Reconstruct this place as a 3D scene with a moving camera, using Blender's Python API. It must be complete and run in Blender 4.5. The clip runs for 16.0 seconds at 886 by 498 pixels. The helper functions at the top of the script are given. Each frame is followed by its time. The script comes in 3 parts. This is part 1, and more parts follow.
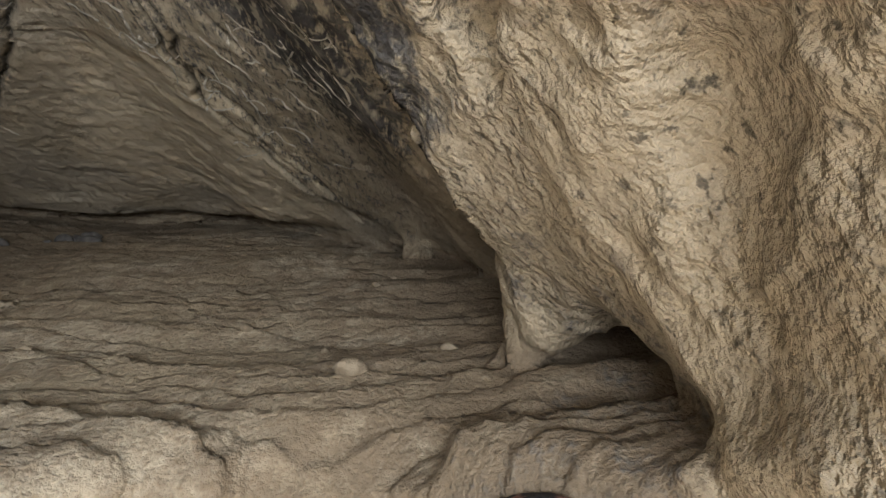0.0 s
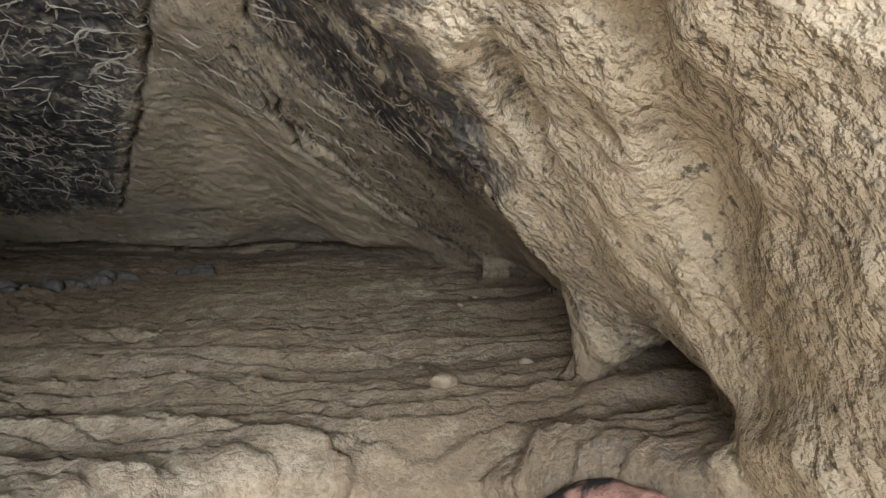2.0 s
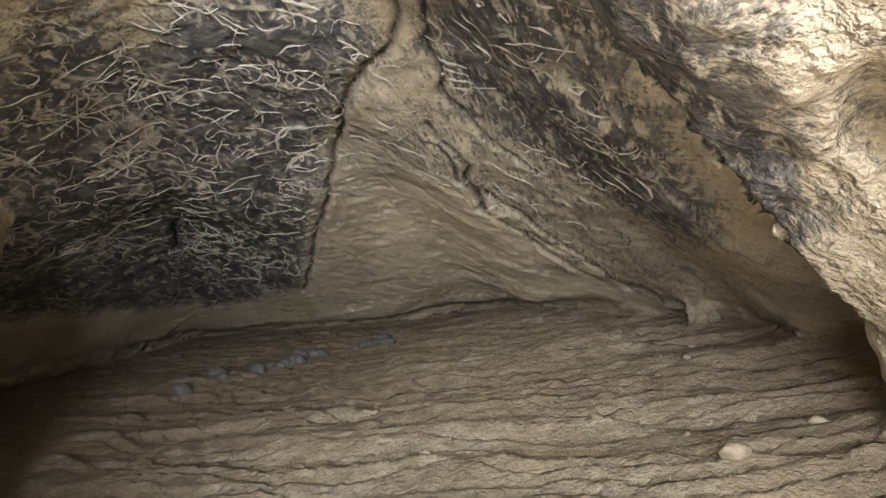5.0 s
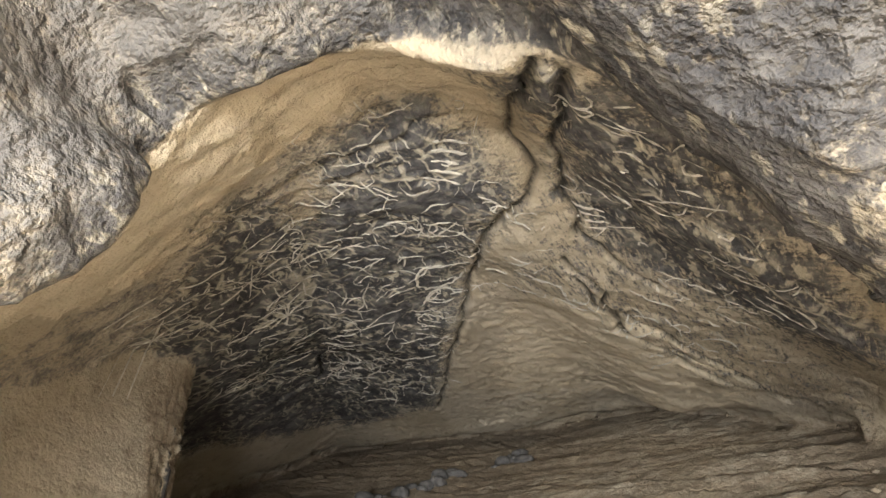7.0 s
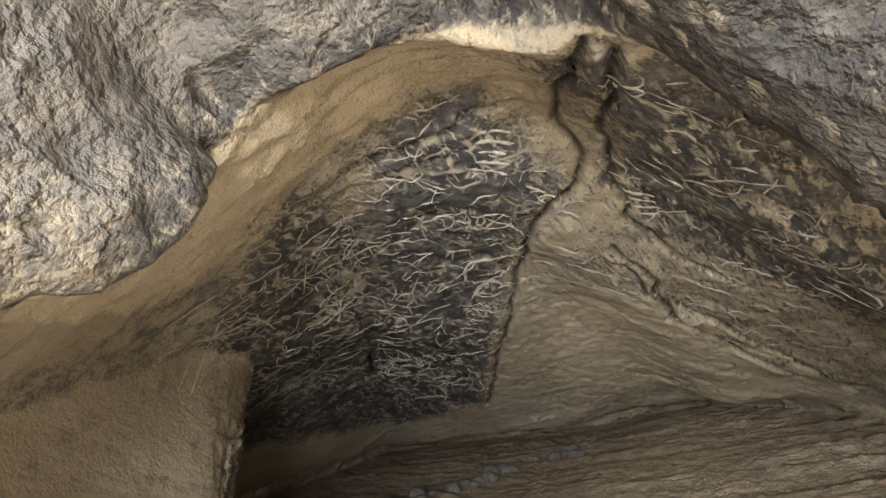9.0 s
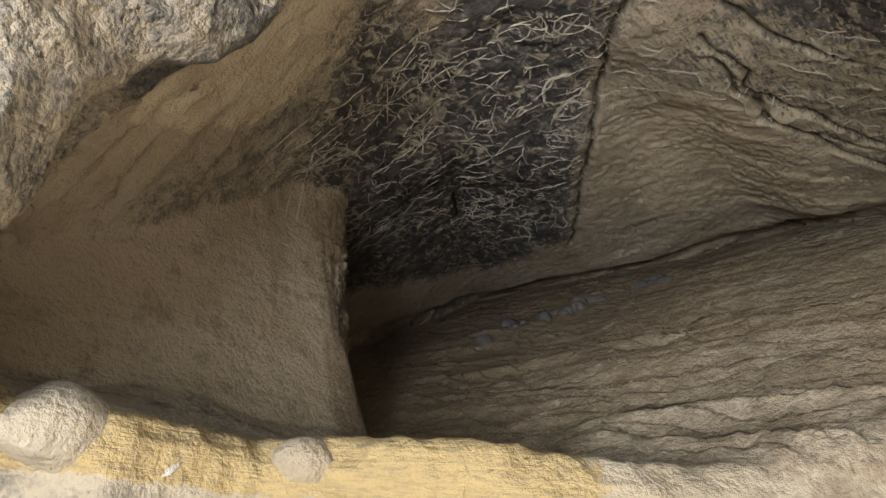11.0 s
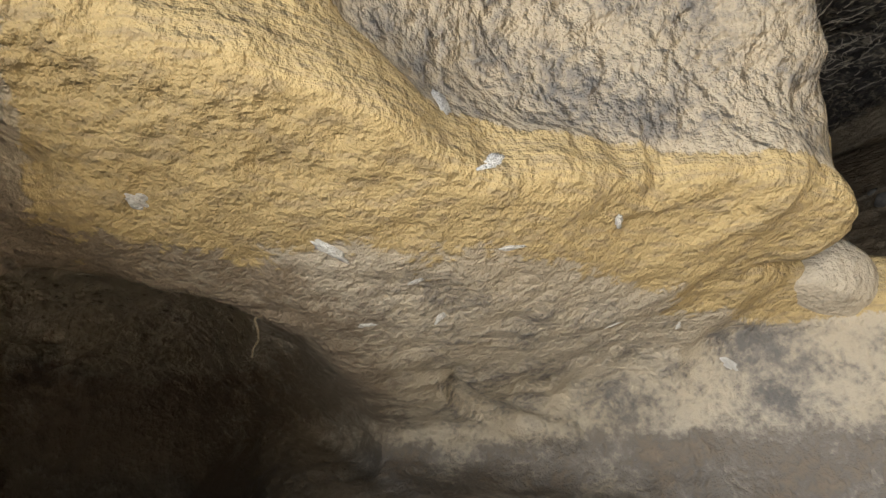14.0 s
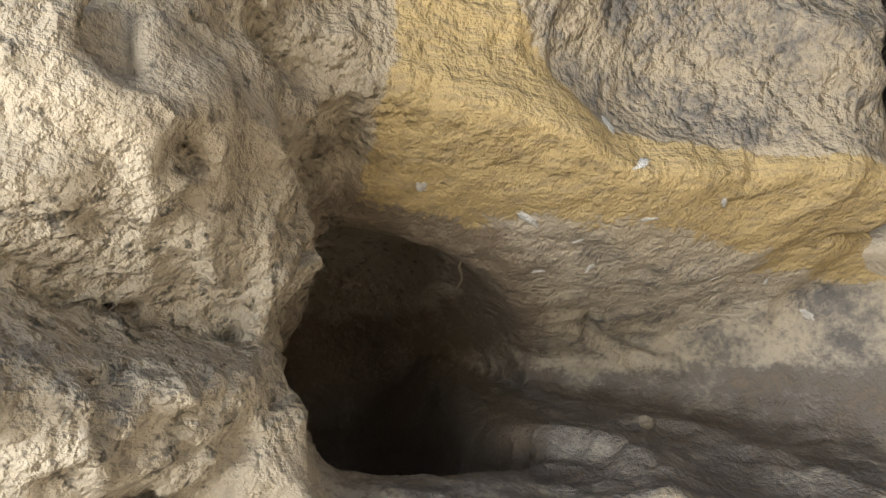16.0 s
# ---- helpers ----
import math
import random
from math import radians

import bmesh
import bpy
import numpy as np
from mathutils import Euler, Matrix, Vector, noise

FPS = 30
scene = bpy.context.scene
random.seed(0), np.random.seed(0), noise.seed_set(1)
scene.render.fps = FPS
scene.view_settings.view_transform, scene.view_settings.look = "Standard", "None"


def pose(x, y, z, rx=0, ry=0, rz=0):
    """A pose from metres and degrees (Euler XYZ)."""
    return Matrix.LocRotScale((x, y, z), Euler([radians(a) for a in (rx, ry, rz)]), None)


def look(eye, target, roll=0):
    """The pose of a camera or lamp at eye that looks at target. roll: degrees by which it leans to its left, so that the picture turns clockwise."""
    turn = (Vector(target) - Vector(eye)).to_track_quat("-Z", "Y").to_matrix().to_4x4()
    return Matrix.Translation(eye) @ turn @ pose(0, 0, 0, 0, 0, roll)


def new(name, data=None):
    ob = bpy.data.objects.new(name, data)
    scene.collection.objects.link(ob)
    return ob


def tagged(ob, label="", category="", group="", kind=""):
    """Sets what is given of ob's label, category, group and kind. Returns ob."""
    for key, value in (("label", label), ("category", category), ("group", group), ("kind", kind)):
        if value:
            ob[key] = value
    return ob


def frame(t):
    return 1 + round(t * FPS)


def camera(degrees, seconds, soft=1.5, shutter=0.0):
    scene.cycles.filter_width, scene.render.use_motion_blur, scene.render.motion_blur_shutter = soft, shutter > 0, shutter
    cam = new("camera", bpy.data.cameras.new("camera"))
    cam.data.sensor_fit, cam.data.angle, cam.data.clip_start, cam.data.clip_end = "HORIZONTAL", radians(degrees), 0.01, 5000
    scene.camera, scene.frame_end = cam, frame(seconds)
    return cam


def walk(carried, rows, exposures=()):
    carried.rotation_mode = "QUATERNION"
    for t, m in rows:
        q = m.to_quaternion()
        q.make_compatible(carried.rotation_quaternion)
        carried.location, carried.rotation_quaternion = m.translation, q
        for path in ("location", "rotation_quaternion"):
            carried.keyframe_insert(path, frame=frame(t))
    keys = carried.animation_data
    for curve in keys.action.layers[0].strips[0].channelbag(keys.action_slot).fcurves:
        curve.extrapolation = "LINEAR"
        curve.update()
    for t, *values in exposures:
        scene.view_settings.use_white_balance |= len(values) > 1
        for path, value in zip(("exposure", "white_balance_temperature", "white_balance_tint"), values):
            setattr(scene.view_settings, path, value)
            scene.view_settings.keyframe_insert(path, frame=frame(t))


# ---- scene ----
cam = camera(70.52, 16.0)
# seconds, place in metres, turn in degrees
PATH = [
    (0.0, -0.000, -0.000, 1.600, 115.80, 0.16, 0.09),
    (0.5, -0.010, -0.059, 1.546, 115.96, -0.14, 2.63),
    (1.0, 0.061, -0.141, 1.524, 115.94, -0.68, 4.90),
    (1.5, 0.041, -0.312, 1.507, 116.07, -0.58, 6.42),
    (2.0, 0.024, -0.350, 1.516, 116.63, -0.53, 7.77),
    (2.5, 0.030, -0.296, 1.541, 117.33, -0.40, 8.20),
    (3.0, -0.053, -0.206, 1.598, 118.07, -0.19, 9.41),
    (3.5, -0.131, -0.221, 1.631, 118.85, 0.17, 11.30),
    (4.0, -0.216, -0.285, 1.628, 119.38, 0.84, 14.01),
    (4.2, -0.257, -0.324, 1.611, 119.47, 0.68, 15.19),
    (6.3, -0.496, -0.435, 1.668, 125.57, -2.45, 29.31),
    (6.5, -0.490, -0.502, 1.704, 126.33, -2.60, 29.92),
    (7.0, -0.455, -0.669, 1.760, 128.72, -2.71, 31.45),
    (7.5, -0.451, -0.774, 1.799, 130.98, -2.90, 32.47),
    (8.0, -0.366, -0.920, 1.866, 131.74, -3.04, 33.52),
    (8.5, -0.412, -0.839, 1.833, 131.01, -3.22, 33.96),
    (9.0, -0.496, -0.683, 1.698, 128.74, -3.64, 35.41),
    (9.2, -0.535, -0.619, 1.626, 127.70, -3.76, 36.23),
    (11.3, -0.647, -0.615, 1.318, 116.84, -2.50, 45.72),
    (11.5, -0.706, -0.683, 1.297, 116.89, -1.94, 47.47),
    (12.0, -0.744, -0.892, 1.346, 116.41, -0.43, 52.48),
    (12.5, -0.538, -1.305, 1.288, 115.49, 1.05, 58.36),
    (13.0, -0.844, -1.385, 1.228, 114.28, 1.76, 61.42),
    (13.5, -1.178, -1.456, 1.216, 112.35, 2.15, 65.00),
    (14.0, -1.305, -1.550, 1.154, 111.59, 1.93, 67.50),
    (14.5, -1.412, -1.607, 1.024, 112.79, 1.82, 69.65),
    (15.0, -1.366, -1.649, 1.044, 111.30, -1.51, 72.37),
    (15.5, -1.178, -1.784, 1.018, 110.32, -1.27, 73.22),
    (16.0, -0.929, -1.906, 0.954, 109.24, -1.70, 73.94),
]
walk(cam, [(t, pose(x, y, z, rx, ry, rz)) for t, x, y, z, rx, ry, rz in PATH],
     exposures=[(0.0, 1.45, 6250, 10), (2.0, 1.48, 6050, 10), (4.0, 1.95, 6100, 10), (6.5, 2.55, 6350, 10), (8.0, 2.15, 6450, 10), (9.0, 2.05, 6450, 10), (11.5, 1.45, 6400, 10),
                (12.5, 1.0, 6500, 10), (13.0, 0.93, 6500, 10), (14.0, 1.0, 6500, 10), (15.0, 1.3, 6500, 10), (16.0, 0.85, 6500, 10)])

# ---- daylight: a cave mouth to the south-east, behind the walker ----
world = bpy.data.worlds.new("sky")
scene.world = world
world.use_nodes = True
sky = world.node_tree.nodes.new("ShaderNodeTexSky")
sky.sky_type = "NISHITA"
sky.sun_disc = False
sky.sun_elevation, sky.sun_rotation = radians(42), radians(190)
world.node_tree.links.new(sky.outputs[0], world.node_tree.nodes["Background"].inputs[0])
world.node_tree.nodes["Background"].inputs[1].default_value = 0.085
sun = new("sun", bpy.data.lights.new("sun", "SUN"))
sun.data.energy, sun.data.angle, sun.data.color = 5.0, radians(0.5), (1.0, 0.94, 0.84)
sun.matrix_world = look((-2.9, -16.0, 14.6), (0, 0, 0))
mouth = new("mouth_daylight", bpy.data.lights.new("mouth_daylight", "AREA"))
mouth.data.shape, mouth.data.size, mouth.data.size_y = "RECTANGLE", 2.6, 1.0
mouth.data.energy, mouth.data.color = 120.0, (0.95, 0.965, 0.97)
mouth.matrix_world = look((0.5, -4.0, 0.25), (-1.2, 1.5, 3.4))

# ---- the rock: solid where rock() > 0, air where < 0 ----
def smin(a, b, k):
    e = np.clip(k - np.abs(a - b), 0, None) / k
    return np.minimum(a, b) - e * e * k * 0.25


def smax(a, b, k):
    return -smin(-a, -b, k)


def step(a, b, v):
    t = np.clip((v - a) / (b - a), 0, 1)
    return t * t * (3 - 2 * t)


def bump(v, c, w):
    return np.exp(-((v - c) / w) ** 2)


def hashed(i, j, k, seed):
    n = (i * 374761393 + j * 668265263 + k * 2147483647 + seed * 1274126177) & 0xFFFFFFFF
    n = ((n ^ (n >> 13)) * 1274126177) & 0xFFFFFFFF
    return ((n ^ (n >> 16)) & 0xFFFF) / 32767.5 - 1.0


def grain(x, y, z, size, seed=0):
    """Smooth value noise between -1 and 1 with lumps of that size in metres."""
    x, y, z = x / size, y / size, z / size
    i, j, k = np.floor(x), np.floor(y), np.floor(z)
    u, v, w = x - i, y - j, z - k
    u, v, w = u * u * (3 - 2 * u), v * v * (3 - 2 * v), w * w * (3 - 2 * w)
    i, j, k = i.astype(np.int64), j.astype(np.int64), k.astype(np.int64)
    out = 0
    for a, fa in ((0, 1 - u), (1, u)):
        for b, fb in ((0, 1 - v), (1, v)):
            for c, fc in ((0, 1 - w), (1, w)):
                out = out + fa * fb * fc * hashed(i + a, j + b, k + c, seed)
    return out


def ball(x, y, z, c, r, turn=0.0):
    """Rough distance to an ellipsoid, turned about the upright axis."""
    s, co = math.sin(radians(turn)), math.cos(radians(turn))
    dx, dy, dz = x - c[0], y - c[1], z - c[2]
    ax, ay = dx * co + dy * s, -dx * s + dy * co
    q = np.sqrt((ax / r[0]) ** 2 + (ay / r[1]) ** 2 + (dz / r[2]) ** 2) + 1e-6
    g = np.sqrt((ax / r[0] ** 2) ** 2 + (ay / r[1] ** 2) ** 2 + (dz / r[2] ** 2) ** 2) + 1e-6
    return q * (q - 1) / g


def rod(x, y, z, pts, radii):
    """Distance to a chain of tapered rods, worked out near them alone."""
    lo, hi = np.min(pts, 0) - 0.4, np.max(pts, 0) + 0.4
    near = (x > lo[0]) & (x < hi[0]) & (y > lo[1]) & (y < hi[1]) & (z > lo[2]) & (z < hi[2])
    whole = np.full(np.shape(x), 1.0)
    if not near.any():
        return whole
    x, y, z = x[near], y[near], z[near]
    out = 1e3
    for (a, ra), (b, rb) in zip(zip(pts, radii), zip(pts[1:], radii[1:])):
        ab = np.subtract(b, a)
        h = np.clip(((x - a[0]) * ab[0] + (y - a[1]) * ab[1] + (z - a[2]) * ab[2]) / float(ab @ ab), 0, 1)
        d = np.sqrt((x - a[0] - h * ab[0]) ** 2 + (y - a[1] - h * ab[1]) ** 2 + (z - a[2] - h * ab[2]) ** 2)
        out = np.minimum(out, d - ra - h * (rb - ra))
    whole[near] = np.minimum(out, 1.0)
    return whole


def shelf_height(x, y):
    plane = 1.88 + 0.65 * (y - 1.56) + 0.12 * np.clip(x, 0, 1)
    plane = plane + 0.12 * np.clip(-3.2 - x, 0, None)
    shelf = smax(plane, 1.64 + 0 * x, 0.3)
    # the buttress that closes the shelf to the west
    edge = step(1.45, 1.10, y + 0.25 * (x + 3.1) + 0.08 * grain(x, y, 0 * x, 0.25, 31))
    return shelf + edge * (0.35 * np.clip(-2.3 - x, 0, 1.4) + 2.3 * np.clip(-2.92 - x, 0, 0.9))


def lip_line(x):
    """How far north the low front roof reaches."""
    return -0.1 - 0.3 * step(-1.95, -2.7, x) + 0.22 * step(-1.9, -0.9, x) + 1.55 * step(-0.85, 0.33, x)


def vault_height(x, y):
    xr = x + 0.5 - 0.45 * (y - 0.3)
    v = 3.80 + 0.33 * np.minimum(y - 0.9, 1.3) * step(-1.2, -2.2, x) + 0.11 * np.clip(y - 2.2, 0, None)
    v = v - 0.45 * np.clip(x + 1.2, 0, None) - 0.35 * step(-1.1, -0.3, xr)
    v = v - 0.5 * np.clip(-2.4 - 0.8 * (y - 1.0) - x, 0, 1.8)
    v = v - 0.2 * bump(x, -3.1, 0.5) * bump(y, 2.1, 0.7)
    return v - 0.3 * step(0.7, -0.2, y)


def roof_height(x, y):
    v = 3.50 - 0.9 * np.clip(x + 1.1, 0, 0.5) - 0.98 * np.clip(x + 0.60, 0, None)
    v = v - 0.35 * np.clip(-1.2 - x, 0, 0.7) - 1.35 * np.clip(-1.9 - x, 0, 1.0)
    v = v - 0.16 * step(0.25, 0.05, np.abs(x + 0.35 - 0.4 * (y - 0.3))) * step(0.9, 0.2, y)
    return v + 0.1 * np.clip(y - 1.0, -1, 1)


def west_face(y, z):
    """The face of the left overhang: its x."""
    v = -2.02 + 0.13 * bump(y, -0.65, 0.3) + 0.22 * step(2.0, 3.0, z) - 0.22 * step(-0.6, -0.1, y) * step(2.6, 2.2, z)
    v = v + 0.12 * step(-1.15, -1.5, y)
    # the slanting groove across it
    return v - 0.07 * bump(z - 2.05 + 0.75 * (y + 0.75), 0, 0.05) - 0.05 * step(0.0, 0.05, z - 2.08 + 0.75 * (y + 0.75))


def bench_front(x, y):
    """Positive in front of the bench, in plan."""
    edge = 0.42 + 1.18 * step(-2.2, -0.35, x) - 0.5 * step(-0.25, 0.55, x)
    return smin(edge - y, x + 2.16, 0.25)


def pier_distance(x, y, z):
    """The banded pier beside the dark hole."""
    r = 0.60 + 0.10 * bump(z, 1.36, 0.13) - 0.04 * bump(z, 1.14, 0.04) + 0.04 * bump(z, 1.02, 0.06) - 0.05 * bump(z, 0.88, 0.04)
    r = r + 0.10 * step(0.8, 0.3, z) + 0.25 * step(1.5, 2.3, z)
    return np.sqrt((x + 2.22) ** 2 + (y + 2.52) ** 2) - r


def ground_height(x, y):
    inner = 1.07 - 0.35 * (x + 2.53)
    outer = np.clip(0.867 - 2.2 * (x + 1.95), 0.0, None)
    v = np.where(x < -1.95, inner, outer) - 0.5 * step(-1.2, -1.55, y) * step(-1.9, -2.3, x)
    return v * step(1.2, 0.6, y)


def outside(x, y):
    """Positive beyond the drip line, under the open sky."""
    return 0.64 * x - 0.77 * y - 0.32


CRACKS = (
    ((-0.80, 0.20), (-1.00, 0.50), (-1.22, 0.92), (-1.22, 1.16), (-1.29, 1.30), (-1.52, 1.43), (-1.79, 1.71), (-2.30, 2.45), (-2.95, 3.30), (-3.70, 4.30)),
    ((-0.75, 0.24), (-0.99, 0.85), (-1.15, 1.36), (-1.18, 1.66), (-1.11, 1.91), (-0.85, 2.30)),
    ((-1.36, 1.85), (-1.29, 2.18), (-1.38, 2.80), (-1.22, 3.10), (-0.80, 3.60)),
    ((-3.75, 2.55), (-4.05, 2.95), (-4.35, 2.80)),
    ((-1.32, 2.40), (-1.22, 2.73), (-1.06, 2.97), (-0.85, 3.39), (-0.61, 4.01)),
    ((-1.39, 2.03), (-1.37, 2.73), (-1.12, 3.44), (-0.85, 3.83)),
)


def path_distance(x, y, pts):
    out = np.full(np.shape(x), 1e3)
    for a, b in zip(pts, pts[1:]):
        dx, dy = b[0] - a[0], b[1] - a[1]
        h = np.clip(((x - a[0]) * dx + (y - a[1]) * dy) / (dx * dx + dy * dy), 0, 1)
        out = np.minimum(out, np.hypot(x - a[0] - h * dx, y - a[1] - h * dy))
    return out


def crack_distance(x, y):
    w = x + 0.03 * grain(x, y, 0 * x, 0.15, 11)
    return np.minimum.reduce([path_distance(w, y, c) for c in CRACKS])


def patch(x, y, pts, soft=0.12):
    """One inside an outline in plan, zero outside, soft at its edge."""
    n, inside = len(pts), np.zeros(np.shape(x), bool)
    for k in range(n):
        (ax, ay), (bx, by) = pts[k - 1], pts[k]
        inside ^= ((ay > y) != (by > y)) & (x < (bx - ax) * (y - ay) / (by - ay + 1e-9) + ax)
    d = path_distance(x, y, list(pts) + [pts[0]]) * np.where(inside, 1, -1)
    return np.clip(0.5 + d / soft, 0, 1)


def ridge(x, y, z, size, seed):
    return 1 - 2 * np.abs(grain(x, y, z, size, seed))


def saw(v):
    """A slow rise and a quick fall, between 0 and 1."""
    f = v - np.floor(v)
    return np.where(f < 0.85, f / 0.85, (1 - f) / 0.15)


def rock(x, y, z):
    front = step(0.1, -0.05, y - lip_line(x)) * step(1.55, 1.75, z)
    wx, wy = x + 0.1 * grain(x, y, z, 0.4, 8), y + 0.1 * grain(x, y, z, 0.4, 9)
    rugged = 0.08 * ridge(wx + 0.6 * z, wy * 0.6, z * 0.8, 0.42, 1) + 0.03 * ridge(wx, wy * 0.7, z, 0.16, 2)
    smooth = 0.045 * grain(x * 0.5, y, z * 1.2, 0.5, 4) + 0.034 * ridge(x * 0.4 + 0.2 * y, y, z * 1.3, 0.30, 5)
    east = step(-0.4, 0.1, x) * front
    smooth = smooth * (1 - 0.6 * step(0.3, 0.6, z - shelf_height(x, y)) * step(0.0, 0.1, y - lip_line(x)))
    lump = smooth + (rugged - smooth) * front * (1 - 0.6 * east) + 0.010 * ridge(x, y, z, 0.07, 3)
    # stepped ledges along the shelf
    high = z - shelf_height(x, y)
    low = step(0.22, 0.08, high) * step(1.45, 1.75, z) * np.maximum(step(-2.5, -2.2, x), step(1.5, 1.7, y)) * step(0.9, 1.4, y)
    lump = lump + 0.05 * low * (saw((y + 0.10 * x + 0.16 * grain(x * 0.45, y, 0 * z, 0.55, 21)) / 0.31) - 0.5)
    lump = lump + 0.022 * low * (saw((y + 0.05 * x + 0.10 * grain(x * 0.6, y, 0 * z, 0.25, 22)) / 0.093) - 0.5)
    # thin shells that flake off behind the lip, and slanting beds in the vault
    over = step(0.3, 0.6, high) * step(0.0, 0.1, y - lip_line(x))
    shell = over * step(0.95, 0.55, y) * step(-0.7, -1.0, x)
    lump = lump + 0.035 * shell * (saw((y - lip_line(x) + 0.12 * grain(x, y, z, 0.28, 23) + 0.05 * grain(x, y, z, 0.1, 24)) / 0.17) - 0.5)
    bed = 0.82 * x - 0.57 * y
    beds = over * step(1.1, 1.7, y) * step(-1.9, -1.2, x + 0.15 * y)
    lump = lump + 0.022 * beds * (0.5 + 0.5 * grain(x, y, z, 0.7, 26)) * (saw((bed + 0.22 * grain(x * 0.5, y * 0.5, z, 0.5, 25)) / 0.33) - 0.5)
    # shallow strata in the pier
    pier = step(2.3, 1.9, z) * step(-1.75, -1.85, y)
    lump = lump + pier * (0.045 * ridge(x * 0.4, y * 0.4, z + 0.25 * x, 0.14, 6) + 0.022 * ridge(x, y, z * 1.6, 0.075, 27))
    lump = lump - 0.035 * pier * step(0.30, 0.5, grain(x, y, z * 1.3, 0.085, 28))
    # under the roof in front and the higher vault behind it, open to the south and east
    roof, vault, lip = roof_height(x, y), vault_height(x, y), lip_line(x)
    # the crevice where the vault nears the shelf
    gap = vault - shelf_height(x, y)
    vault = vault + 0.22 * step(0.3, 0.0, gap) * step(-0.6, -1.4, x) * step(1.5, 1.9, y)
    ceil = roof + (vault - roof) * step(-0.02, 0.07, y - lip)
    air = smax(z - ceil, x - 0.50 - 0.25 * np.clip(y - 1.1, 0, 2), 0.2)
    south = lip - 0.02 - 0.42 * step(2.75, 2.3, z) * step(-1.6, -2.2, x)
    air = smax(air, smin(west_face(y, z) - x, south - y, 0.06), 0.1)
    air = smax(air, -6.2 - x, 0.3)
    air = smin(air, -outside(x, y), 0.3)
    air = smax(air, -pier_distance(x, y, z), 0.05)
    # small caves under the rib, with the pillar between them
    air = smin(air, ball(x, y, z, (0.03, 2.18, 2.42), (0.34, 0.62, 0.27), -10), 0.06)
    air = smin(air, ball(x, y, z, (0.47, 1.78, 2.00), (0.31, 0.50, 0.22), -10), 0.06)
    air = smin(air, ball(x, y, z, (0.37, 1.45, 1.80), (0.21, 0.55, 0.20)), 0.05)
    air = smax(air, -rod(x, y, z, ((0.13, 1.98, 1.90), (0.26, 1.84, 2.15), (0.36, 1.66, 2.42)), (0.15, 0.075, 0.18)), 0.07)
    air = smax(air, -rod(x, y, z, ((-0.16, 3.75, 3.18), (-0.15, 3.70, 3.42), (-0.15, 3.60, 3.70)), (0.09, 0.045, 0.10)), 0.08)
    # slots and drip grooves in the east wall
    air = smin(air, rod(x, y, z, ((0.45, 0.68, 1.92), (0.48, 0.50, 1.98), (0.50, 0.36, 2.06)), (0.012, 0.022, 0.014)), 0.02)
    air = smin(air, rod(x, y, z, ((-0.03, 0.51, 2.39), (-0.00, 0.64, 2.41), (0.04, 0.79, 2.43), (0.08, 0.85, 2.38), (0.10, 0.90, 2.35)), (0.05, 0.07, 0.07, 0.055, 0.02)), 0.03)
    # the long crease under the rib, and the hollow where the east wall turns
    air = smin(air, rod(x, y, z, ((-0.63, 1.11, 3.24), (-0.52, 1.31, 3.17), (-0.39, 1.56, 3.11), (-0.25, 1.85, 3.05), (-0.08, 2.08, 2.94), (0.07, 1.34, 2.38), (0.19, 1.34, 2.28)), (0.05, 0.055, 0.05, 0.045, 0.04, 0.03, 0.02)), 0.04)
    air = smin(air, rod(x, y, z, ((0.20, 0.36, 2.19), (0.24, 0.44, 2.13), (0.30, 0.60, 2.12), (0.36, 0.75, 2.06), (0.42, 0.85, 1.97)), (0.08, 0.10, 0.10, 0.08, 0.05)), 0.12)
    air = smin(air, rod(x, y, z, ((0.46, 1.14, 1.74), (0.52, 1.10, 1.72)), (0.03, 0.03)), 0.03)
    # the bench under the shelf, and the undercut below it
    bench = smax(z - shelf_height(x, y), bench_front(x, y), 0.10)
    cut = smax(z - 1.60 - 0.28 * (x + 1.95), 1.07 - 0.35 * (x + 2.53) - z, 0.12)
    cut = smax(cut, y + 0.1 - 0.9 * (x + 2.2), 0.2)
    cut = smax(cut, -3.0 - x + 0.35 * np.clip(y + 0.6, 0, 9), 0.15)
    cut = smax(cut, -1.95 - y, 0.2)
    cut = np.maximum(cut, x + 1.7)
    air = smax(air, -smax(bench, -cut, 0.05), 0.005 + 0.35 * step(-2.55, -2.95, x) * step(1.6, 1.2, y))
    air = smin(air, smax(cut, -pier_distance(x, y, z), 0.05), 0.03)
    air = smin(air, smax(ball(x, y, z, (-2.98, -1.70, 1.16), (0.9, 0.66, 0.50)), -pier_distance(x, y, z), 0.04), 0.04)
    # a curling groove under the ledge
    air = smin(air, rod(x, y, z, ((-2.52, -1.00, 1.42), (-2.68, -0.95, 1.40), (-2.77, -0.85, 1.36), (-2.81, -0.69, 1.32), (-2.73, -0.60, 1.29), (-2.69, -0.55, 1.25)), (0.02, 0.04, 0.045, 0.045, 0.035, 0.015)), 0.02)
    air = smax(air, 0.6 * (ground_height(x, y) - z), 0.03)
    # cracks across the vault
    inside = (y > lip) & (z > vault - 0.3) & (z > shelf_height(x, y) + 0.25)
    if np.any(inside):
        d = crack_distance(x[inside], y[inside])
        lump[inside] += -0.05 * np.exp(-(d / 0.02) ** 2)
    return air + lump

